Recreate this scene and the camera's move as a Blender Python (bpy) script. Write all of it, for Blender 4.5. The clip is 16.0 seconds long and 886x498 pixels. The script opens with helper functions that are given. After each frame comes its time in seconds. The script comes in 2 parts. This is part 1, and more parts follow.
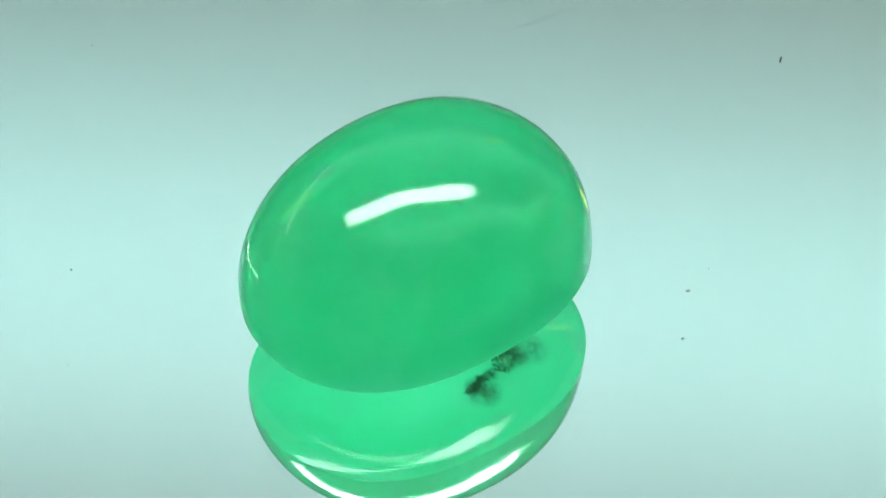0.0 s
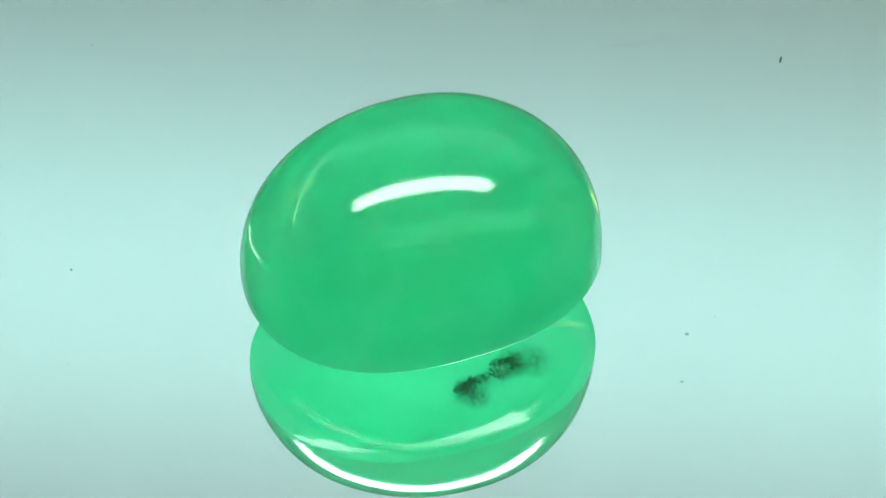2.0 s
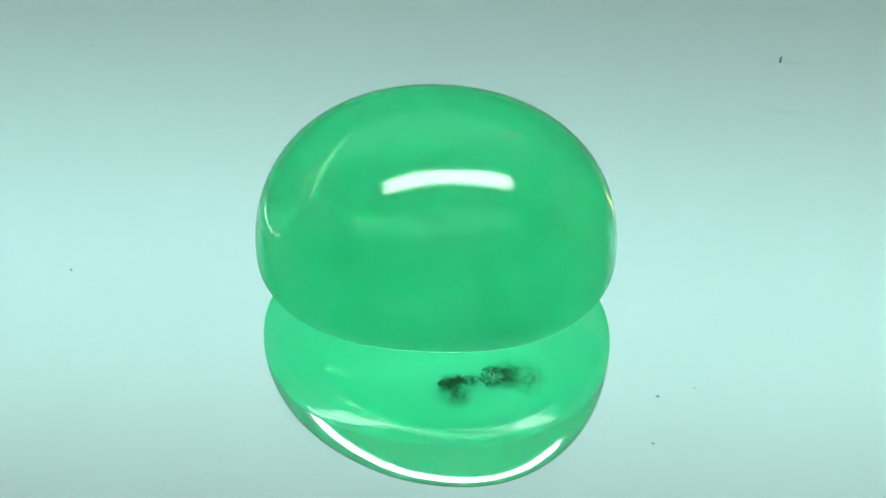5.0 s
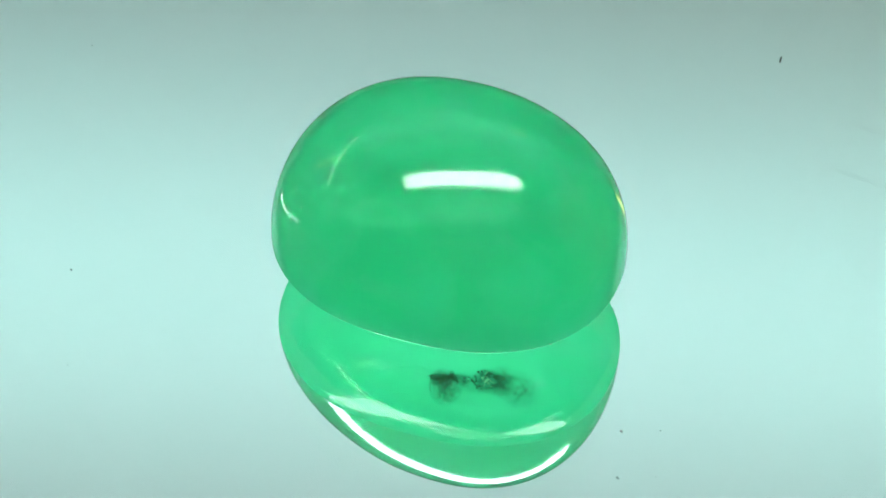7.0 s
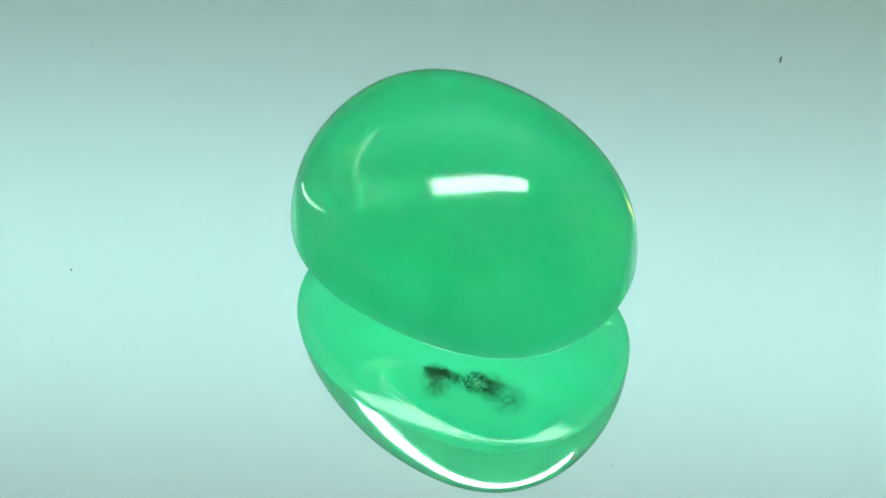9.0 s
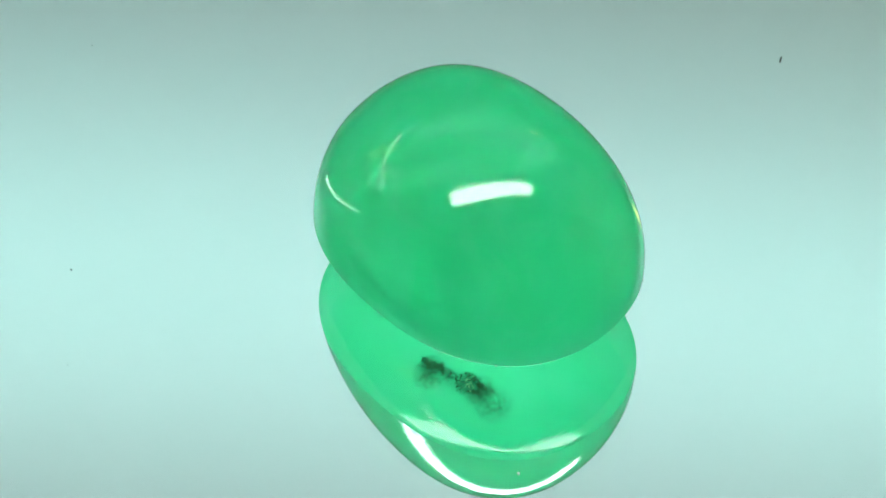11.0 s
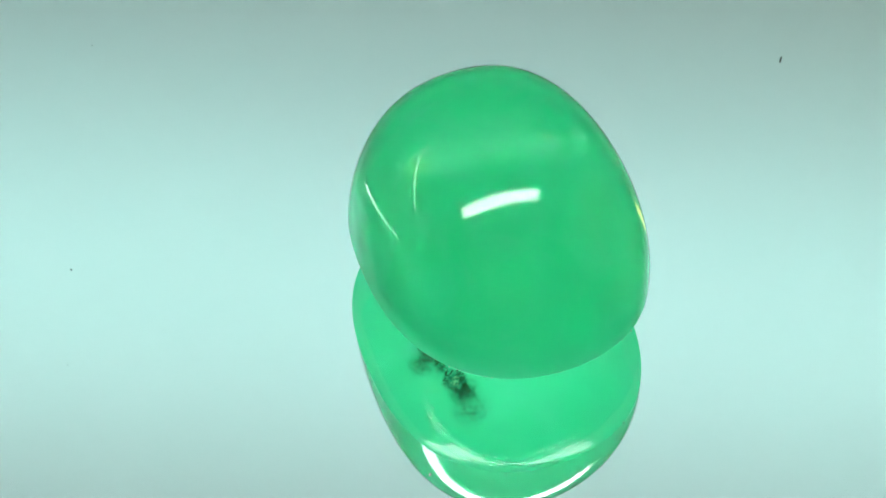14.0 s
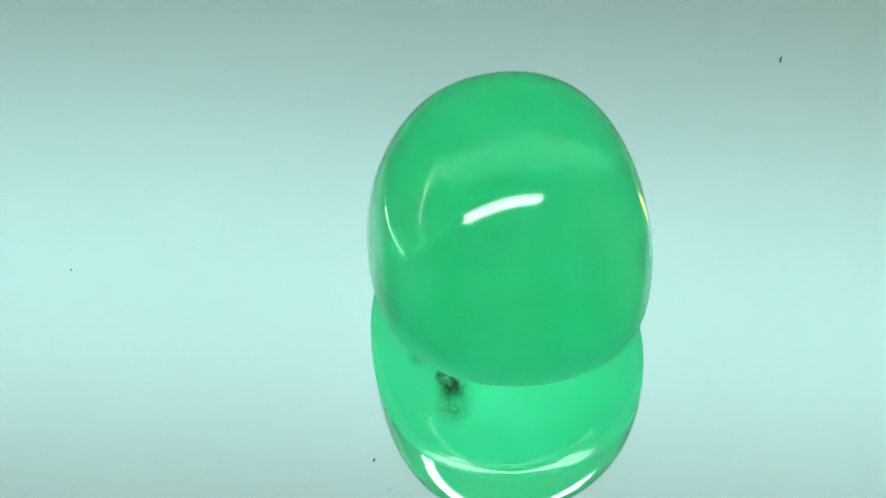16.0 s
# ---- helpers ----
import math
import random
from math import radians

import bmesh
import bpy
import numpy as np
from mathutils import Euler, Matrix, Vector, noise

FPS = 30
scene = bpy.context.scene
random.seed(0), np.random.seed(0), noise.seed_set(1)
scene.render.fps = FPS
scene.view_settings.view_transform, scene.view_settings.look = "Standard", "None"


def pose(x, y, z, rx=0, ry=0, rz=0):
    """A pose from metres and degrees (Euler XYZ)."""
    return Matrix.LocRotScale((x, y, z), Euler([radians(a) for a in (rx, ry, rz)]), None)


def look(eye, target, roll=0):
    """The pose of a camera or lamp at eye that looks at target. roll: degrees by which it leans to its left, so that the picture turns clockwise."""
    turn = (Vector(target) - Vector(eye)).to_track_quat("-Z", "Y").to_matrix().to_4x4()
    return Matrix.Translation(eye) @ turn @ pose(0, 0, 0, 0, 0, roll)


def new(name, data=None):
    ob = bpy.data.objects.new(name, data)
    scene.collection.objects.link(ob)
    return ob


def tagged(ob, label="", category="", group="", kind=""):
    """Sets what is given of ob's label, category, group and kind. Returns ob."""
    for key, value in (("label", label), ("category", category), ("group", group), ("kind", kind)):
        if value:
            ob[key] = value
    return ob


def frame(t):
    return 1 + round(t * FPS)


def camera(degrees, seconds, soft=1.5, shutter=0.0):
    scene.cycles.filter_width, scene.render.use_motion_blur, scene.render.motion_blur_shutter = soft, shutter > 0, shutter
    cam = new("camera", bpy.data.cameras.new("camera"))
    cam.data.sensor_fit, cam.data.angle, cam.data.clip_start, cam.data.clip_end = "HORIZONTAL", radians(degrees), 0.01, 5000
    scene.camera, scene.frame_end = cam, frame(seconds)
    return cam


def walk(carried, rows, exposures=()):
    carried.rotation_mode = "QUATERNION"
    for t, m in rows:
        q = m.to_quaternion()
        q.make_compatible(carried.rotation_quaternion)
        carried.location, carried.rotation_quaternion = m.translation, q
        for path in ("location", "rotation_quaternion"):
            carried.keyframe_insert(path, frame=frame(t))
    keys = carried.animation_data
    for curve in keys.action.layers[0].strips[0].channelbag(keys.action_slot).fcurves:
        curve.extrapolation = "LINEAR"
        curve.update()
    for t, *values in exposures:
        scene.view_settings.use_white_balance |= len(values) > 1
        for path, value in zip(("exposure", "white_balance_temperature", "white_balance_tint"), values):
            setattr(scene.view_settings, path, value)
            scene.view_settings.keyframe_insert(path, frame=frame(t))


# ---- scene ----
# A polished green cabochon on a turning 3 mm mirror inside a small white light tent.
U = 2.55e-5                     # metres in one plan unit
SPIN = 7.356                    # degrees a second, clockwise from above
DEPTH = 66.8 * U                # how deep the silvering seems to lie under the glass

# ---- camera ----
cam = camera(19.345, 16.0)
EYE = Vector((0.0, -2927.68 * U, 3548.06 * U))
AIM = Vector((-48.36 * U, 67.88 * U, 57.46 * U))
walk(cam, [(0.0, look(EYE, AIM, -0.35)), (16.0, look(EYE, AIM, -0.35))], exposures=[(0.0, 0.0), (16.0, 0.0)])

# ---- world and lights ----
world = bpy.data.worlds.new("world")
scene.world = world
world.use_nodes = True
world.node_tree.nodes["Background"].inputs[0].default_value = (0.75, 0.8, 0.8, 1)
world.node_tree.nodes["Background"].inputs[1].default_value = 0.05

PANEL_EL = radians(49.9)
PANEL_R = 0.34
PANEL_AT = Vector((0.0, PANEL_R * math.cos(PANEL_EL), PANEL_R * math.sin(PANEL_EL)))
PANEL_N = Vector((0.0, math.cos(PANEL_EL), math.sin(PANEL_EL)))
TUBE_GLOW = 20.5
BACK_WATTS = 0.33
ROOF_WATTS = 0.60
SIDE_WATTS = 0.30


def back_lamp():
    """The strip lamp outside the tent that shines through its sloping panel."""
    data = bpy.data.lights.new("back_lamp", "AREA")
    data.shape, data.size, data.size_y = "RECTANGLE", 0.62, 0.02
    data.energy, data.color = BACK_WATTS, (0.54, 1.0, 0.96)
    ob = new("back_lamp", data)
    at = PANEL_AT + PANEL_N * 0.051
    ob.matrix_world = look(at, PANEL_AT, 0) @ pose(0, 0, 0, 0, 0, -3)
    return tagged(ob, "cool strip lamp outside the sloping tent panel", "lamp")


def roof_fill():
    """A broad fill light added unseen above the cloth roof to brighten the stone."""
    data = bpy.data.lights.new("roof_fill", "AREA")
    data.shape, data.size, data.size_y = "RECTANGLE", 0.70, 0.40
    data.energy, data.color = ROOF_WATTS, (0.90, 1.0, 0.96)
    ob = new("roof_fill", data)
    ob.matrix_world = look((0, -0.19, 0.68), (0, -0.19, 0.40), 0)
    return tagged(ob, "broad unseen fill light added above the cloth roof of the tent", "lamp")


def side_lamp(side, colour, label):
    """A lamp outside one of the tent's cloth side walls, low down."""
    data = bpy.data.lights.new("side_lamp", "AREA")
    data.shape, data.size, data.size_y = "RECTANGLE", 0.34, 0.16
    data.energy, data.color = SIDE_WATTS, colour
    ob = new("side_lamp", data)
    ob.matrix_world = look((side * 0.54, 0.08, 0.12), (side * 0.42, 0.08, 0.11), 0)
    return tagged(ob, label, "lamp")


# ---- materials ----
def material(name):
    m = bpy.data.materials.new(name)
    m.use_nodes = True
    m.node_tree.nodes.clear()
    return m, m.node_tree


def node(tree, kind, **values):
    n = tree.nodes.new(kind)
    for key, value in values.items():
        if key in n.inputs:
            n.inputs[key].default_value = value
    return n


def finish(tree, socket):
    out = tree.nodes.new("ShaderNodeOutputMaterial")
    tree.links.new(socket, out.inputs["Surface"])


def maths(tree, op, a, b=0.0, clamp=False):
    n = tree.nodes.new("ShaderNodeMath")
    n.operation, n.use_clamp = op, clamp
    for i, v in enumerate((a, b)):
        if isinstance(v, (int, float)):
            n.inputs[i].default_value = v
        else:
            tree.links.new(v, n.inputs[i])
    return n.outputs[0]


def mix_colour(tree, fac, a, b):
    n = tree.nodes.new("ShaderNodeMix")
    n.data_type = "RGBA"
    for i, v in ((0, fac), (6, a), (7, b)):
        if isinstance(v, (int, float, tuple)):
            n.inputs[i].default_value = v
        else:
            tree.links.new(v, n.inputs[i])
    return n.outputs[2]


def plain(name, colour, rough, scale=400.0, amount=0.12, bump=0.1, metal=0.0):
    """A painted or woven surface with grain at two scales."""
    m, t = material(name)
    co = node(t, "ShaderNodeTexCoord").outputs["Object"]
    fine, broad = node(t, "ShaderNodeTexNoise", Scale=scale), node(t, "ShaderNodeTexNoise", Scale=scale / 40)
    for n in (fine, broad):
        t.links.new(co, n.inputs["Vector"])
    both = maths(t, "ADD", maths(t, "MULTIPLY", fine.outputs["Fac"], 0.5), maths(t, "MULTIPLY", broad.outputs["Fac"], 0.5))
    dark = tuple(c * (1 - amount) for c in colour[:3]) + (1,)
    p = node(t, "ShaderNodeBsdfPrincipled", Roughness=rough, Metallic=metal)
    t.links.new(mix_colour(t, both, dark, (*colour[:3], 1)), p.inputs["Base Color"])
    b = node(t, "ShaderNodeBump", Strength=bump, Distance=0.0004)
    t.links.new(fine.outputs["Fac"], b.inputs["Height"])
    t.links.new(b.outputs["Normal"], p.inputs["Normal"])
    finish(t, p.outputs[0])
    return m


def sheet_material():
    """White diffuser cloth that lets half of the lamp's light through."""
    m, t = material("diffuser_cloth")
    co = node(t, "ShaderNodeTexCoord").outputs["Object"]
    n = node(t, "ShaderNodeTexNoise", Scale=14.0, Detail=4.0)
    t.links.new(co, n.inputs["Vector"])
    col = mix_colour(t, n.outputs["Fac"], (0.80, 0.81, 0.81, 1), (0.86, 0.86, 0.86, 1))
    d, s = node(t, "ShaderNodeBsdfDiffuse"), node(t, "ShaderNodeBsdfTranslucent")
    t.links.new(col, d.inputs["Color"])
    t.links.new(col, s.inputs["Color"])
    mix = node(t, "ShaderNodeMixShader", Fac=0.5)
    t.links.new(d.outputs[0], mix.inputs[1])
    t.links.new(s.outputs[0], mix.inputs[2])
    finish(t, mix.outputs[0])
    return m


def glow(name, colour, strength):
    m, t = material(name)
    e = node(t, "ShaderNodeEmission", Color=(*colour, 1), Strength=strength)
    finish(t, e.outputs[0])
    return m


def glass_material():
    """Clear float glass seen as a sheet: straight through, with the gloss of its surface."""
    m, t = material("clear_glass")
    face = node(t, "ShaderNodeLayerWeight", Blend=0.5).outputs["Facing"]
    gloss = maths(t, "ADD", 0.045, maths(t, "MULTIPLY", maths(t, "POWER", face, 5.0), 0.95), clamp=True)
    clear = node(t, "ShaderNodeBsdfTransparent", Color=(0.985, 1.0, 0.995, 1))
    shine = node(t, "ShaderNodeBsdfGlossy", Roughness=0.0)
    mix = node(t, "ShaderNodeMixShader")
    t.links.new(gloss, mix.inputs[0])
    t.links.new(clear.outputs[0], mix.inputs[1])
    t.links.new(shine.outputs[0], mix.inputs[2])
    finish(t, mix.outputs[0])
    return m


def silver_material():
    m, t = material("mirror_silver")
    finish(t, node(t, "ShaderNodeBsdfGlossy", Color=(0.90, 0.945, 0.935, 1), Roughness=0.0).outputs[0])
    return m


INC_A = (110.0 * U, -110.0 * U)
INC_B = (31.8 * U, -135.6 * U)


def flaw_mask(t, co):
    """Where the mossy haze lies: soft blobs along the flaw, broken up by noise at two scales."""
    xyz = node(t, "ShaderNodeSeparateXYZ")
    t.links.new(co, xyz.inputs[0])
    grit = node(t, "ShaderNodeTexNoise", Scale=5600.0, Detail=5.0, Roughness=0.7)
    tuft = node(t, "ShaderNodeTexNoise", Scale=1700.0, Detail=3.0, Roughness=0.6)
    for n in (grit, tuft):
        t.links.new(co, n.inputs["Vector"])
    haze = None
    ux, uy = INC_A[0] - INC_B[0], INC_A[1] - INC_B[1]
    for along, aside, r, k in ((0.02, 0.03, 19, 1.0), (0.12, -0.20, 25, 0.85), (0.5, 0.0, 13, 0.7), (1.0, 0.0, 21, 0.75),
                               (1.36, -0.02, 27, 0.9), (1.72, -0.16, 32, 0.5)):
        cx, cy = INC_B[0] + along * ux - aside * uy, INC_B[1] + along * uy + aside * ux
        dx, dy = maths(t, "SUBTRACT", xyz.outputs[0], cx), maths(t, "SUBTRACT", xyz.outputs[1], cy)
        dist = maths(t, "SQRT", maths(t, "ADD", maths(t, "MULTIPLY", dx, dx), maths(t, "MULTIPLY", dy, dy)))
        blob = maths(t, "SUBTRACT", 1.25, maths(t, "DIVIDE", dist, r * U), clamp=True)
        blob = maths(t, "MULTIPLY", blob, k)
        haze = blob if haze is None else maths(t, "MAXIMUM", haze, blob)
    low = maths(t, "LESS_THAN", xyz.outputs[2], 56 * U)
    fine = maths(t, "MULTIPLY", maths(t, "SUBTRACT", grit.outputs["Fac"], 0.30), 3.4, clamp=True)
    broad = maths(t, "MULTIPLY", maths(t, "SUBTRACT", tuft.outputs["Fac"], 0.20), 3.0, clamp=True)
    return maths(t, "MULTIPLY", maths(t, "MULTIPLY", haze, low), maths(t, "MULTIPLY", maths(t, "MULTIPLY", fine, broad), 0.9), clamp=True)


def haze_material():
    """The mossy film of the flaw, with the stone showing between its tufts."""
    m, t = material("mossy_haze")
    co = node(t, "ShaderNodeTexCoord").outputs["Object"]
    film = node(t, "ShaderNodeBsdfDiffuse", Color=(0.13, 0.20, 0.085, 1))
    mix = node(t, "ShaderNodeMixShader")
    t.links.new(flaw_mask(t, co), mix.inputs[0])
    t.links.new(node(t, "ShaderNodeBsdfTransparent").outputs[0], mix.inputs[1])
    t.links.new(film.outputs[0], mix.inputs[2])
    finish(t, mix.outputs[0])
    return m


def gem_material():
    """Translucent apple-green chalcedony: cloudy inside, polished outside, with a dark mossy flaw near the base."""
    m, t = material("green_chalcedony")
    co = node(t, "ShaderNodeTexCoord").outputs["Object"]
    cloud = node(t, "ShaderNodeTexNoise", Scale=210.0, Detail=3.0, Roughness=0.5)
    t.links.new(co, cloud.inputs["Vector"])
    green = mix_colour(t, cloud.outputs["Fac"], (0.030, 0.998, 0.24, 1), (0.042, 1.0, 0.29, 1))
    haze = flaw_mask(t, co)
    colour = mix_colour(t, haze, green, (0.035, 0.085, 0.03, 1))
    p = node(t, "ShaderNodeBsdfPrincipled", Roughness=0.5, IOR=1.54)
    p.inputs["Specular IOR Level"].default_value = 0.0
    p.inputs["Subsurface Weight"].default_value = 1.0
    p.inputs["Subsurface Radius"].default_value = (0.075, 1.0, 0.36)
    p.inputs["Subsurface Scale"].default_value = 0.066
    t.links.new(colour, p.inputs["Base Color"])
    clear = node(t, "ShaderNodeBsdfGlass", Roughness=0.11, IOR=1.54)
    pale = mix_colour(t, haze, (0.54, 1.0, 0.78, 1), (0.05, 0.10, 0.04, 1))
    t.links.new(pale, clear.inputs["Color"])
    mix = node(t, "ShaderNodeMixShader", Fac=GEM_CLEAR)
    wisp = node(t, "ShaderNodeTexNoise", Scale=330.0, Detail=4.0, Roughness=0.55, Distortion=0.8)
    t.links.new(co, wisp.inputs["Vector"])
    veil = maths(t, "MULTIPLY", maths(t, "SUBTRACT", wisp.outputs["Fac"], 0.42), 3.2, clamp=True)
    through_light = node(t, "ShaderNodeBsdfTranslucent")
    t.links.new(mix_colour(t, haze, mix_colour(t, veil, GEM_PASS, GEM_WISP), (0.04, 0.08, 0.03, 1)), through_light.inputs["Color"])
    milky = node(t, "ShaderNodeMixShader", Fac=GEM_MILKY)
    t.links.new(p.outputs[0], milky.inputs[1])
    t.links.new(through_light.outputs[0], milky.inputs[2])
    t.links.new(milky.outputs[0], mix.inputs[1])
    t.links.new(clear.outputs[0], mix.inputs[2])
    face = node(t, "ShaderNodeLayerWeight", Blend=0.5).outputs["Facing"]
    gloss = maths(t, "ADD", 0.045, maths(t, "MULTIPLY", maths(t, "POWER", face, 5.0), 0.95), clamp=True)
    polish = node(t, "ShaderNodeMixShader")
    t.links.new(gloss, polish.inputs[0])
    t.links.new(mix.outputs[0], polish.inputs[1])
    t.links.new(node(t, "ShaderNodeBsdfGlossy", Roughness=0.02).outputs[0], polish.inputs[2])
    finish(t, polish.outputs[0])
    return m


GEM_CLEAR = 0.32
GEM_MILKY = 0.9
GEM_PASS = (0.17, 1.0, 0.63, 1)
GEM_WISP = (0.22, 1.0, 0.71, 1)
M_CLOTH = plain("white_tent_cloth", (0.72, 0.73, 0.73), 0.9, 900.0, 0.08)
M_TABLE = plain("grey_table_board", (0.36, 0.37, 0.37), 0.6, 300.0, 0.15)
M_SHEET = sheet_material()
M_GLASS = glass_material()
M_SILVER = silver_material()
M_BACKING = plain("mirror_backing_paint", (0.22, 0.23, 0.24), 0.7, 900.0)
M_GEM = gem_material()
M_HAZE = haze_material()
M_FLAW = plain("dark_moss_flaw", (0.024, 0.080, 0.024), 0.6, 9000.0, 0.6)
M_CRYSTAL = plain("pale_green_crystal", (0.34, 0.72, 0.42), 0.3, 6000.0, 0.3)
M_DUST = plain("pale_dust", (0.42, 0.45, 0.44), 0.8, 9000.0, 0.3)
M_LINT = plain("dark_lint", (0.035, 0.045, 0.045), 0.9, 4000.0, 0.3)
M_HOUSING = plain("white_lamp_housing", (0.78, 0.78, 0.76), 0.45, 500.0, 0.08)
M_TUBE = glow("lit_tube", (0.93, 1.0, 0.98), TUBE_GLOW)
M_SIDE = glow("lit_side_bar", (0.95, 1.0, 0.98), 8.0)
M_WARM = glow("lit_warm_bar", (1.0, 0.93, 0.30), 4.0)


# ---- mesh helpers ----
def mesh_of(name, bm, mat, smooth=False):
    me = bpy.data.meshes.new(name)
    bmesh.ops.recalc_face_normals(bm, faces=bm.faces)
    for f in bm.faces:
        f.smooth = smooth
    bm.to_mesh(me)
    bm.free()
    me.materials.append(mat)
    return me


def part(name, bm, mat, parent, label="", smooth=False):
    ob = new(name, mesh_of(name, bm, mat, smooth))
    ob.parent = parent
    return tagged(ob, label)


def thing(name, bm, mat, label, category, group="", kind="", smooth=False):
    return tagged(new(name, mesh_of(name, bm, mat, smooth)), label, category, group, kind)


def box(bm, x0, x1, y0, y1, z0, z1):
    v = [bm.verts.new((x, y, z)) for z in (z0, z1) for x, y in ((x0, y0), (x1, y0), (x1, y1), (x0, y1))]
    for f in ((3, 2, 1, 0), (4, 5, 6, 7), (0, 1, 5, 4), (1, 2, 6, 5), (2, 3, 7, 6), (3, 0, 4, 7)):
        bm.faces.new([v[i] for i in f])
    return bm


def tube(a, b, r, n=16):
    """A round bar from a to b with slightly domed ends."""
    a, b = Vector(a), Vector(b)
    w = (b - a).normalized()
    u = w.orthogonal().normalized()
    v = w.cross(u)
    bm, rings = bmesh.new(), []
    for s, k in ((-0.5, 0.6), (0.0, 1.0), (1.0, 1.0), (1.5, 0.6)):
        c = a + (b - a) * min(max(s, 0), 1) + w * r * (s if s < 0 else max(0, s - 1))
        rings.append([bm.verts.new(c + (u * math.cos(i * math.tau / n) + v * math.sin(i * math.tau / n)) * r * k) for i in range(n)])
    for p, q in zip(rings, rings[1:]):
        for i in range(n):
            bm.faces.new((p[i], p[(i + 1) % n], q[(i + 1) % n], q[i]))
    bm.faces.new(rings[0][::-1])
    bm.faces.new(rings[-1])
    return bm


# ---- the tent ----
FLOOR = -0.003
TENT_X, FRONT, ROOF = 0.42, -0.42, 0.40


def tent():
    along = Vector((0, -math.sin(PANEL_EL), math.cos(PANEL_EL)))
    top = PANEL_AT + along * ((ROOF - PANEL_AT.z) / along.z)
    low = PANEL_AT + along * ((0.05 - PANEL_AT.z) / along.z)
    X = TENT_X
    b = box(bmesh.new(), -X - 0.2, X + 0.2, FRONT - 0.2, low.y + 0.2, FLOOR - 0.02, FLOOR)
    thing("table", b, M_TABLE, "grey board under the mirror", "table", kind="structure")
    bm = bmesh.new()
    bm.faces.new([bm.verts.new(p) for p in ((-X, low.y, low.z), (X, low.y, low.z), (X, top.y, top.z), (-X, top.y, top.z))])
    thing("tent_panel", bm, M_SHEET, "white diffuser cloth with a lamp glowing through", "wall", kind="structure")
    thing("wall_back", box(bmesh.new(), -X, X, low.y, low.y + 0.004, FLOOR, low.z), M_CLOTH, "low white cloth wall of the tent", "wall", kind="structure")
    thing("wall_front", box(bmesh.new(), -X, X, FRONT - 0.004, FRONT, FLOOR, ROOF), M_CLOTH, "white cloth wall of the tent", "wall", kind="structure")
    # the roof cloth glows only from the fill light added above it
    bm = bmesh.new()
    bm.faces.new([bm.verts.new(p) for p in ((-X, FRONT, ROOF), (X, FRONT, ROOF), (X, top.y, ROOF), (-X, top.y, ROOF))])
    thing("ceiling", bm, M_SHEET, "white cloth roof of the tent, lit by the added fill light", "ceiling", kind="structure")
    side = [(FRONT, FLOOR), (low.y, FLOOR), (low.y, low.z), (top.y, ROOF), (FRONT, ROOF)]
    for name, s in (("wall_west", -1), ("wall_east", 1)):
        bm = bmesh.new()
        bm.faces.new([bm.verts.new((s * X, y, z)) for y, z in side])
        thing(name, bm, M_SHEET, "white diffuser cloth side wall of the tent", "wall", kind="structure")


# ---- lamps inside ----
def tube_lamp():
    lamp = tagged(new("tube_lamp"), "white lamp with three lit tubes above the stone", "lamp")
    mid, z, y, x0, x1 = -0.0185, 0.25, 0.0, -0.1445, 0.1445
    lamp.matrix_world = pose(mid, -0.008, 0, 0, 0, 4)
    part("housing", box(bmesh.new(), x0 - 0.02, x1 + 0.02, y - 0.03, y + 0.03, z + 0.008, z + 0.022), M_HOUSING, lamp)
    for dy, cut0, cut1 in ((-0.0128, 0.0, 0.016), (0.0, 0.014, 0.0), (0.0128, 0.004, 0.010)):
        part("tube", tube((x0 + cut0, y + dy, z), (x1 - cut1, y + dy, z), 0.0056), M_TUBE, lamp, "lit white tube", True)
    for x in (x0 + 0.04, x1 - 0.04):
        part("hanger", tube((x, y, z + 0.022), (x, y, ROOF), 0.002, 8), M_HOUSING, lamp)


def aim_at(az, el, r):
    az, el = radians(az), radians(el)
    return Vector((r * math.sin(az) * math.cos(el), r * math.cos(az) * math.cos(el), r * math.sin(el)))


def bar_lamp(a, b, mat, label, r=0.0024):
    """A slim lit bar on a stand."""
    lamp = tagged(new("bar_lamp"), label, "lamp")
    part("bar", tube(a, b, r), mat, lamp, "", True)
    low = a if a.z < b.z else b
    part("stand", tube((low.x, low.y, FLOOR), low, 0.0025, 8), M_HOUSING, lamp)
    foot = Vector((low.x, low.y, FLOOR))
    part("foot", tube(foot, foot + Vector((0, 0, 0.004)), 0.02, 24), M_HOUSING, lamp)


# ---- the mirror ----
MIRROR_R = 0.24


def disc(r, z, n=128):
    bm = bmesh.new()
    bm.faces.new([bm.verts.new((r * math.cos(i * math.tau / n), r * math.sin(i * math.tau / n), z)) for i in range(n)])
    return bm


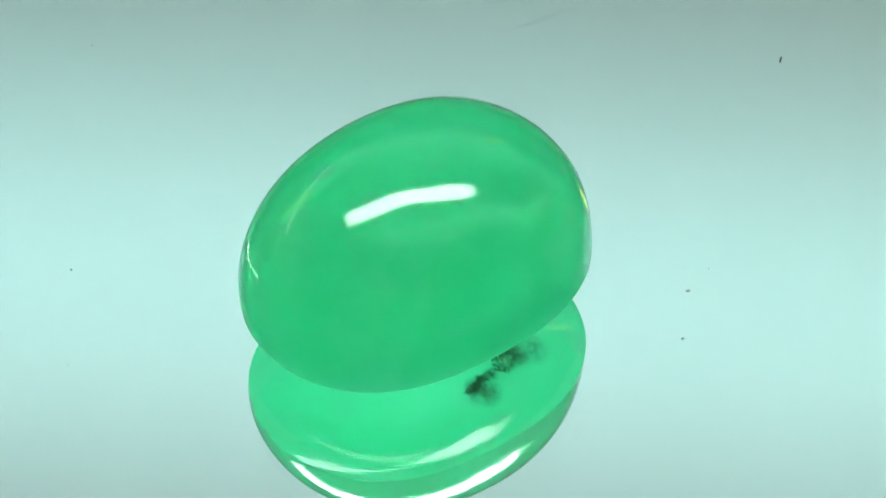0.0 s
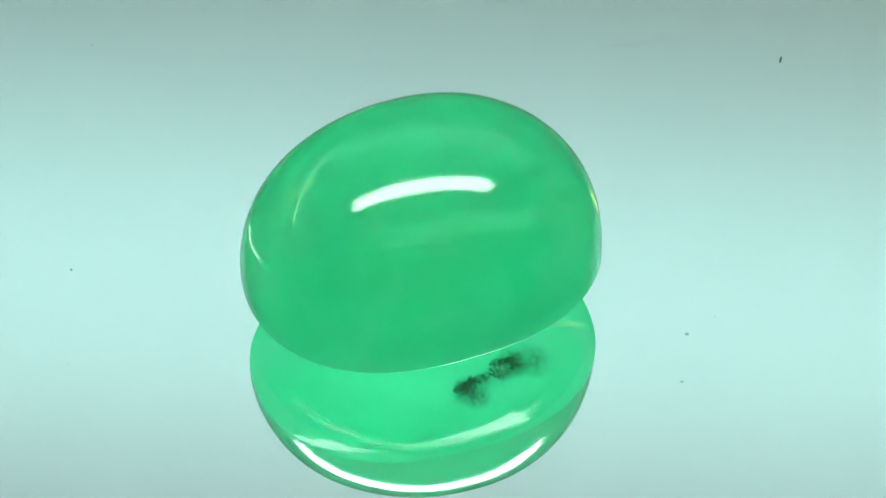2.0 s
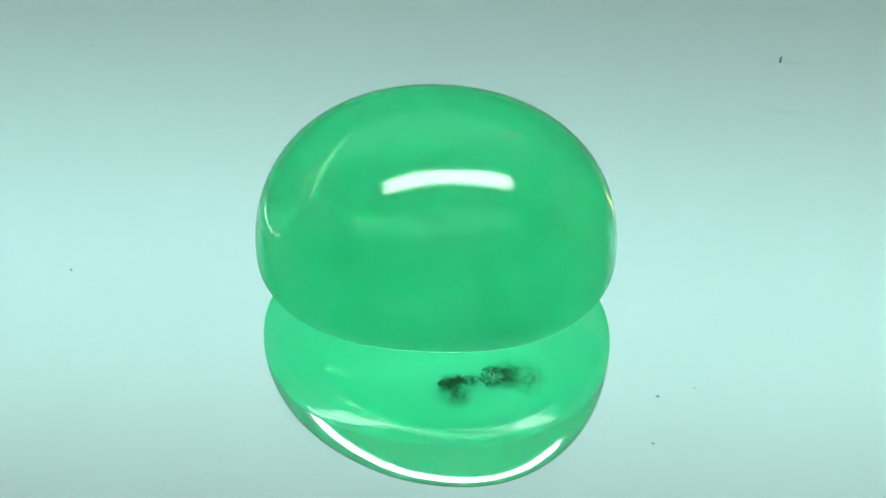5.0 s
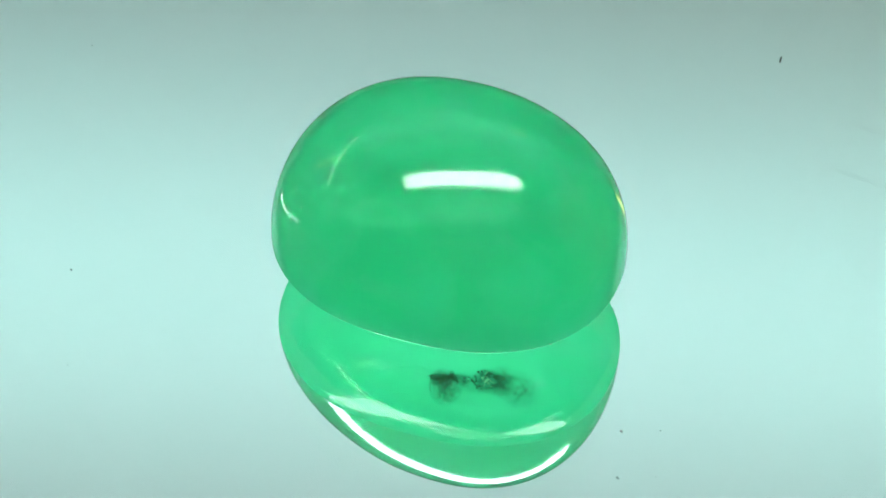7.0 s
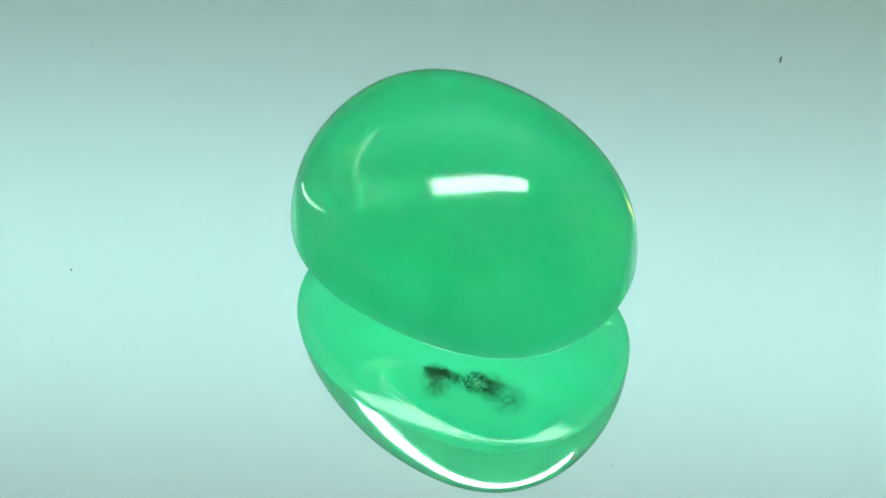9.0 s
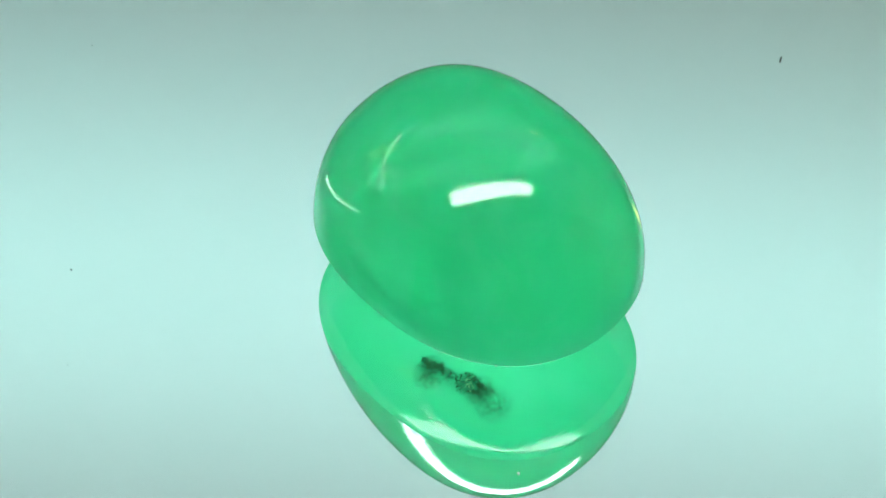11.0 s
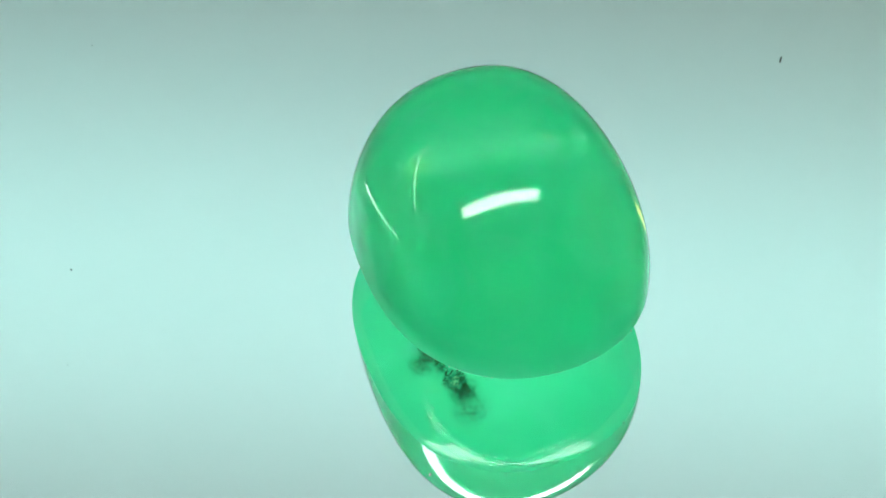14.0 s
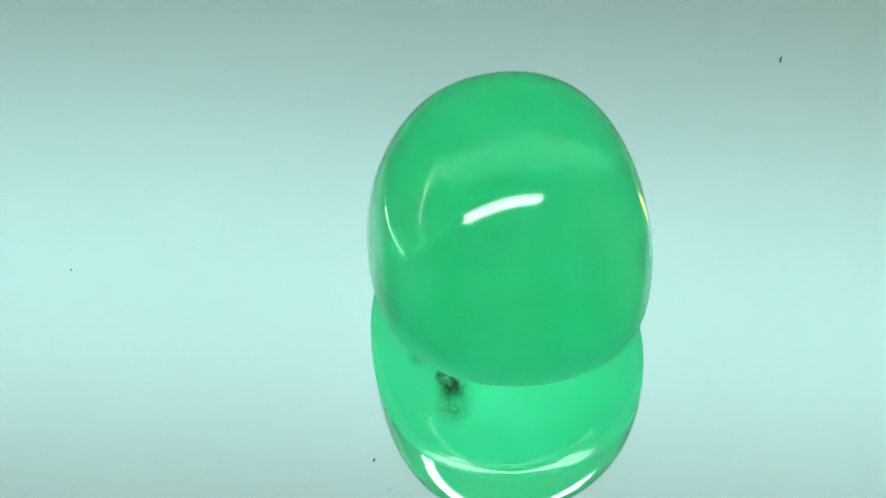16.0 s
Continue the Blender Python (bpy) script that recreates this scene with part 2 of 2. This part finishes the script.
def mirror():
    m = tagged(new("mirror_plate"), "round clear glass mirror turning under the stone", "mirror")
    m.location = (0, 0, 0)
    part("glass", disc(MIRROR_R, 0.0), M_GLASS, m, "clear top face of the glass")
    part("silvering", disc(MIRROR_R, -DEPTH), M_SILVER, m, "bright silver reflecting layer")
    bm = bmesh.new()
    n = 128
    prof = ((MIRROR_R, -DEPTH - 0.0001), (MIRROR_R, FLOOR), (0.0, FLOOR), (0.0, -DEPTH - 0.0001))
    rings = [[bm.verts.new((max(r, 1e-4) * math.cos(i * math.tau / n), max(r, 1e-4) * math.sin(i * math.tau / n), z)) for i in range(n)] for r, z in prof]
    for k in range(4):
        p, q = rings[k], rings[(k + 1) % 4]
        for i in range(n):
            bm.faces.new((p[i], p[(i + 1) % n], q[(i + 1) % n], q[i]))
    part("backing", bm, M_BACKING, m, "grey painted back of the mirror")
    return m


# ---- the stone ----
GEM_X, GEM_Y, GEM_YAW = -89.08 * U, 18.24 * U, math.degrees(0.5898)
A, B, ZG, H = 323.2, 251.4, 61.8, 300.0
TOP_X, TOP_Y, LEAN_X, LEAN_Y = -7.33, 14.64, 0.0151, -0.0128


def power(v, k):
    return math.copysign(abs(v) ** k, v)


SWELL = (21.56, -10.15, 13.93, -4.82, 12.63, 3.78, -27.76, 25.42, 7.32, 44.29, -15.74, -7.7, -0.51, 48.85)
SWELL_POWERS = [(i, j) for i in range(5) for j in range(5) if 1 <= i + j <= 4]


def dome_swell(x, y):
    """The slow unevenness of the polished crown over a place of the plan."""
    u, v = x / 300, y / 250
    fade = math.exp(-((u * u + v * v) / 0.59 ** 2) ** 2)
    return fade * sum(c * u ** i * v ** j for c, (i, j) in zip(SWELL, SWELL_POWERS))


def stone_point(th, f, upper):
    """A point of the stone's skin: th round it, f from the girdle (0) to the pole (90 degrees), in plan units."""
    c, s = power(math.cos(th), 2 / 2.0814), power(math.sin(th), 2 / 2.0814)
    k = 1 - 0.0038 * math.cos(3 * th) - 0.0368 * math.sin(3 * th) - 0.0115 * math.cos(4 * th) - 0.0037 * math.sin(4 * th)
    x, y = A * c * (1 + 0.1347 * s) * k, B * s * (1 + 0.0066 * c) * k
    if upper:
        m = 2.1694 + 0.1833 * math.cos(th) - 0.262 * math.sin(th) - 0.1105 * math.cos(2 * th) - 0.1023 * math.sin(2 * th)
        swell = 0.0073 + 0.011 * math.sin(th) + 0.0109 * math.cos(2 * th) - 0.0058 * math.sin(2 * th) + 0.003 * math.sin(3 * th)
        off = math.atan2(math.sin(th - radians(234)), math.cos(th - radians(234)))
        swell -= 0.032 * math.exp(-(off / 0.42) ** 2)
        r, z = math.cos(f) ** (2 / m) * (1 + swell * math.sin(2 * f)), math.sin(f) ** (2 / m)
        p = Vector((x * r + TOP_X * z, y * r + TOP_Y * z, ZG + H * z))
        p.z += dome_swell(p.x, p.y)
    else:
        r, z = max(math.cos(f), 0) ** (2 / 1.2), math.sin(f) ** (2 / 1.2)
        r = 0.08 + 0.92 * r
        p = Vector((x * r, y * r, ZG * (1 - z)))
    p.z += LEAN_X * p.x + LEAN_Y * p.y
    return p


def stone():
    g = tagged(new("gemstone"), "polished translucent apple-green oval cabochon lying on the mirror", "gemstone")
    n, up, down = 192, 60, 24
    bm, rings = bmesh.new(), []
    for i in range(up):
        f = math.pi / 2 * (i / up) ** 1.9
        rings.append([stone_point(j * math.tau / n, f, True) for j in range(n)])
    low = [[stone_point(j * math.tau / n, math.pi / 2 * (i / down) ** 1.3, False) for j in range(n)] for i in range(1, down + 1)]
    base = min(p.z for r in low for p in r)
    shift = Vector((0, 0, -base))
    top = bm.verts.new((Vector((TOP_X, TOP_Y, ZG + H + LEAN_X * TOP_X + LEAN_Y * TOP_Y + dome_swell(TOP_X, TOP_Y))) + shift) * U)
    vr = [[bm.verts.new((p + shift) * U) for p in r] for r in low[::-1] + rings]
    for p, q in zip(vr, vr[1:]):
        for j in range(n):
            bm.faces.new((p[j], p[(j + 1) % n], q[(j + 1) % n], q[j]))
    for j in range(n):
        bm.faces.new((vr[-1][j], vr[-1][(j + 1) % n], top))
    bm.faces.new(vr[0][::-1])
    part("body", bm, M_GEM, g, "polished cloudy green stone", True)
    for angle, r in ((37, 2.6), (-39, 1.6), (-24, 1.5), (31, 1.2)):
        chip(g, radians(angle), r, base)
    part("haze", haze_film(base), M_HAZE, g, "mossy grey-green haze round the flaw", True)
    part("flaw", flaw(base), M_FLAW, g, "dark mossy grains in the base")
    part("crystals", crystals(base), M_CRYSTAL, g, "pale green crystal grains inside the dark ring")
    return g


def haze_film(base):
    """A film on the underside that follows its skin."""
    ax, ay, bx, by = INC_A[0] / U, INC_A[1] / U, INC_B[0] / U, INC_B[1] / U
    ux, uy = ax - bx, ay - by
    bm, rows = bmesh.new(), []
    for i in range(25):
        a = -0.55 + 2.75 * i / 24
        row = []
        for j in range(15):
            b = -0.65 + 1.15 * j / 14
            x, y = bx + a * ux - b * uy, by + a * uy + b * ux
            row.append(bm.verts.new(Vector((x, y, skin_z(x, y, base) - 0.9)) * U))
        rows.append(row)
    for p, q in zip(rows, rows[1:]):
        for j in range(14):
            bm.faces.new((p[j], p[j + 1], q[j + 1], q[j]))
    return bm


def chip(parent, th, r, base):
    """A tiny pale nick on the girdle."""
    rnd = random.Random(int(th * 1000))
    c = stone_point(th, 0.0, True) - Vector((0, 0, base))
    bm = bmesh.new()
    bmesh.ops.create_icosphere(bm, subdivisions=1, radius=r * U)
    for q in bm.verts:
        q.co = q.co * rnd.uniform(0.6, 1.3) + c * U
    part("chip", bm, M_DUST, parent, "tiny pale nick on the edge")


def skin_z(x, y, base):
    """The height of the stone's underside over a place, in plan units."""
    want = math.atan2(y, x)
    th = math.atan2(y / B, x / A)
    for _ in range(6):
        q = stone_point(th, 0.6, False)
        off = want - math.atan2(q.y, q.x)
        th += math.atan2(math.sin(off), math.cos(off))
    best = min((abs(math.hypot(*stone_point(th, math.pi / 2 * i / 240, False).xy) - math.hypot(x, y)), i) for i in range(241))[1]
    return stone_point(th, math.pi / 2 * best / 240, False).z - base


def flaw(base):
    """Dark angular grains that break through the underside in mossy branches: a ring and a clot joined by a neck."""
    rnd = random.Random(7)
    bm = bmesh.new()
    ax, ay, bx, by = INC_A[0] / U, INC_A[1] / U, INC_B[0] / U, INC_B[1] / U
    length = math.hypot(ax - bx, ay - by)
    u = ((ax - bx) / length, (ay - by) / length)
    v = (-u[1], u[0])
    spots = []

    def branch(s, w, heading, steps, size, wander=0.7):
        for k in range(steps):
            spots.append((s, w, size * rnd.uniform(0.45, 1.25) * (1 - 0.6 * k / steps)))
            heading += rnd.gauss(0, wander)
            s, w = s + 1.5 * math.cos(heading), w + 1.5 * math.sin(heading)

    for _ in range(95):                       # the ring, thick on its outer side, open in the middle
        a = rnd.uniform(0, math.tau)
        thick = 0.45 + 0.55 * max(0.0, math.cos(a - 0.9))
        if rnd.random() < thick:
            r = 18 + rnd.gauss(0, 2.4)
            branch(length + 1.25 * r * math.cos(a), 0.85 * r * math.sin(a), a + rnd.gauss(1.57, 0.8), rnd.randint(3, 9), 2.1)
    for _ in range(60):                       # the clot, a bar along the flaw with ragged ends
        branch(rnd.uniform(-18, 30), rnd.gauss(5, 3.4), rnd.uniform(0, math.tau), rnd.randint(3, 9), 2.1)
    for _ in range(26):                       # the neck
        branch(length * rnd.uniform(0.25, 0.72), rnd.gauss(2, 2.5), rnd.gauss(0, 0.5), rnd.randint(3, 8), 1.0)
    for _ in range(46):                       # the fan of fine tufts beside the clot
        s = rnd.uniform(-22, 20)
        branch(s, -2, -1.57 + 0.012 * s + rnd.gauss(0, 0.2), rnd.randint(6, 20), 0.62, 0.25)
    for _ in range(60):                       # the wider fan beyond the ring
        a = rnd.gauss(0.05, 0.5)
        r = rnd.uniform(16, 34)
        branch(length + r * math.cos(a), r * math.sin(a), a + rnd.gauss(0, 0.35), rnd.randint(5, 22), 0.58, 0.35)
    buried = [(rnd.uniform(-0.3, 1.6) * length, rnd.gauss(-2, 11), rnd.uniform(1.2, 3.0)) for _ in range(320)]
    for i, (s, w, r) in enumerate(spots + buried):
        x, y = bx + u[0] * s + v[0] * w, by + u[1] * s + v[1] * w
        c = Vector((x, y, skin_z(x, y, base) + (-0.4 * r if i < len(spots) else rnd.uniform(5, 30))))
        pts = []
        for d in ((1, 0, 0), (-1, 0, 0), (0, 1, 0), (0, -1, 0), (0, 0, 1), (0, 0, -0.5)):
            pts.append(bm.verts.new((c + Vector(d) * r * rnd.uniform(0.5, 1.5)) * U))
        for f in ((0, 2, 4), (2, 1, 4), (1, 3, 4), (3, 0, 4), (2, 0, 5), (1, 2, 5), (3, 1, 5), (0, 3, 5)):
            bm.faces.new([pts[k] for k in f])
    return bm


def crystals(base):
    """A knot of small pale angular grains in the open middle of the flaw's ring."""
    rnd = random.Random(11)
    bm = bmesh.new()
    for _ in range(46):
        x, y = INC_A[0] / U + rnd.gauss(0, 5.5), INC_A[1] / U + rnd.gauss(0, 4.5)
        c = Vector((x, y, skin_z(x, y, base) - 0.8))
        r = rnd.uniform(0.8, 2.0)
        pts = [bm.verts.new((c + Vector(d) * r * rnd.uniform(0.6, 1.3)) * U) for d in ((1, 0, 0), (-0.5, 0.9, 0), (-0.5, -0.9, 0), (0, 0, -0.9))]
        for f in ((0, 1, 3), (1, 2, 3), (2, 0, 3), (2, 1, 0)):
            bm.faces.new([pts[k] for k in f])
    return bm


# ---- dust ----
def crumb(name, r, mat, label, stretch=1.6, seed=1):
    rnd = random.Random(seed)
    bm = bmesh.new()
    bmesh.ops.create_icosphere(bm, subdivisions=2, radius=r)
    for q in bm.verts:
        q.co *= rnd.uniform(0.7, 1.2)
        q.co.x *= stretch
        q.co.z = max(q.co.z * 0.6, -0.4 * r) + 0.4 * r
    return thing(name, bm, mat, label, "dust", "dust on the mirror")


def lint(u, v, length, width, turn, seed):
    """A scrap of dark lint that clings to the sloping cloth panel: u across it, v up it."""
    rnd = random.Random(seed)
    bm = bmesh.new()
    n, rings = 6, []
    for i in range(n + 1):
        k = i / n
        r = width / 2 * (0.45 + 0.55 * math.sin(math.pi * min(max(k, 0.12), 0.88))) * rnd.uniform(0.75, 1.2)
        c = Vector(((k - 0.5) * length, rnd.uniform(-0.18, 0.18) * width, 0))
        rings.append([bm.verts.new(c + Vector((0, math.cos(a * math.tau / 6) * r, math.sin(a * math.tau / 6) * r * 0.5))) for a in range(6)])
    for p, q in zip(rings, rings[1:]):
        for i in range(6):
            bm.faces.new((p[i], p[(i + 1) % 6], q[(i + 1) % 6], q[i]))
    bm.faces.new(rings[0][::-1])
    bm.faces.new(rings[-1])
    ob = thing("lint", bm, M_LINT, "tiny dark scrap of lint on the tent cloth", "lint", "lint on the tent cloth")
    along = Vector((0, -math.sin(PANEL_EL), math.cos(PANEL_EL)))
    at = PANEL_AT + Vector((u, 0, 0)) + along * v - PANEL_N * width * 0.2
    m = Matrix((Vector((1, 0, 0)), along, Vector((1, 0, 0)).cross(along))).transposed().to_4x4()
    ob.matrix_world = Matrix.Translation(at) @ m @ pose(0, 0, 0, 0, 0, turn)
    return ob


def smear_material():
    """A thin greasy film that dulls the glass a little."""
    m, t = material("greasy_film")
    co = node(t, "ShaderNodeTexCoord").outputs["Object"]
    n = node(t, "ShaderNodeTexNoise", Scale=900.0, Detail=4.0)
    t.links.new(co, n.inputs["Vector"])
    fac = maths(t, "MULTIPLY", n.outputs["Fac"], 0.07)
    a, d = node(t, "ShaderNodeBsdfTransparent"), node(t, "ShaderNodeBsdfDiffuse", Color=(0.30, 0.31, 0.30, 1))
    mix = node(t, "ShaderNodeMixShader")
    t.links.new(fac, mix.inputs[0])
    t.links.new(a.outputs[0], mix.inputs[1])
    t.links.new(d.outputs[0], mix.inputs[2])
    finish(t, mix.outputs[0])
    return m


def smear(parent, mat, r0, a0, r1, a1, width):
    """A tapering streak on the glass from one polar place to another."""
    bm = bmesh.new()
    p, q = (Vector((r * U * math.cos(radians(a)), r * U * math.sin(radians(a)), 0.00002)) for r, a in ((r0, a0), (r1, a1)))
    side = (q - p).cross(Vector((0, 0, 1))).normalized()
    rows = []
    for i in range(13):
        k = i / 12
        w = width * U / 2 * (math.sin(math.pi * (0.06 + 0.88 * k)) ** 0.6)
        c = p.lerp(q, k) + side * math.sin(k * 5) * width * U * 0.3
        rows.append((bm.verts.new(c - side * w), bm.verts.new(c + side * w)))
    for (a, b), (c, d) in zip(rows, rows[1:]):
        bm.faces.new((a, b, d, c))
    part("smear", bm, mat, parent, "faint greasy streak on the glass")


# ---- build ----
back_lamp()
roof_fill()
side_lamp(-1, (0.90, 1.0, 0.96), "cool white lamp outside the cloth side wall")
side_lamp(1, (1.0, 0.95, 0.55), "yellowish lamp outside the cloth side wall")
tent()
tube_lamp()
bar_lamp(aim_at(-47, 28, 0.30), aim_at(-80, 14, 0.30), M_SIDE, "slim lit white bar lamp on a stand")
bar_lamp(aim_at(27, 41, 0.30), aim_at(36, 32, 0.30), M_WARM, "slim lit yellowish bar lamp on a stand", 0.0042)
MIRROR = mirror()
M_SMEAR = smear_material()
smear(MIRROR, M_SMEAR, 812, 86, 905, 76, 13)
GEM = stone()
MM = 0.001
lint(54.64 * MM, -41.52 * MM, 1.15 * MM, 0.42 * MM, 104, 3)
lint(-70.7 * MM, -3.56 * MM, 0.42 * MM, 0.38 * MM, 20, 4)
lint(-71.17 * MM, 13.26 * MM, 0.36 * MM, 0.26 * MM, 100, 5)
lint(-67.32 * MM, -43.38 * MM, 0.36 * MM, 0.28 * MM, 10, 6)
lint(-16.69 * MM, -45.25 * MM, 0.26 * MM, 0.22 * MM, 50, 7)
DUST = [(crumb("dust_speck", 2.6 * U, M_DUST, "tiny pale dust crumb on the mirror glass"), 386.7 * U, 3.3),
        (crumb("dust_speck", 1.5 * U, M_DUST, "tiny pale dust crumb on the mirror glass", 1.3, 2), 432.5 * U, 10.0)]


# ---- what moves ----
def turned(x, y, turn, t):
    """The pose at t of a thing that stood at (x, y), turned by turn, when the mirror began to spin."""
    a = radians(-SPIN * t)
    return pose(x * math.cos(a) - y * math.sin(a), x * math.sin(a) + y * math.cos(a), 0, 0, 0, turn - SPIN * t)


def motions():
    times = [i * 0.5 for i in range(33)]
    walk(MIRROR, [(t, turned(0, 0, 0, t)) for t in times])
    walk(GEM, [(t, turned(GEM_X, GEM_Y, GEM_YAW, t)) for t in times])
    for ob, r, a in DUST:
        x, y = r * math.cos(radians(a)), r * math.sin(radians(a))
        walk(ob, [(t, turned(x, y, a, t)) for t in times])


motions()
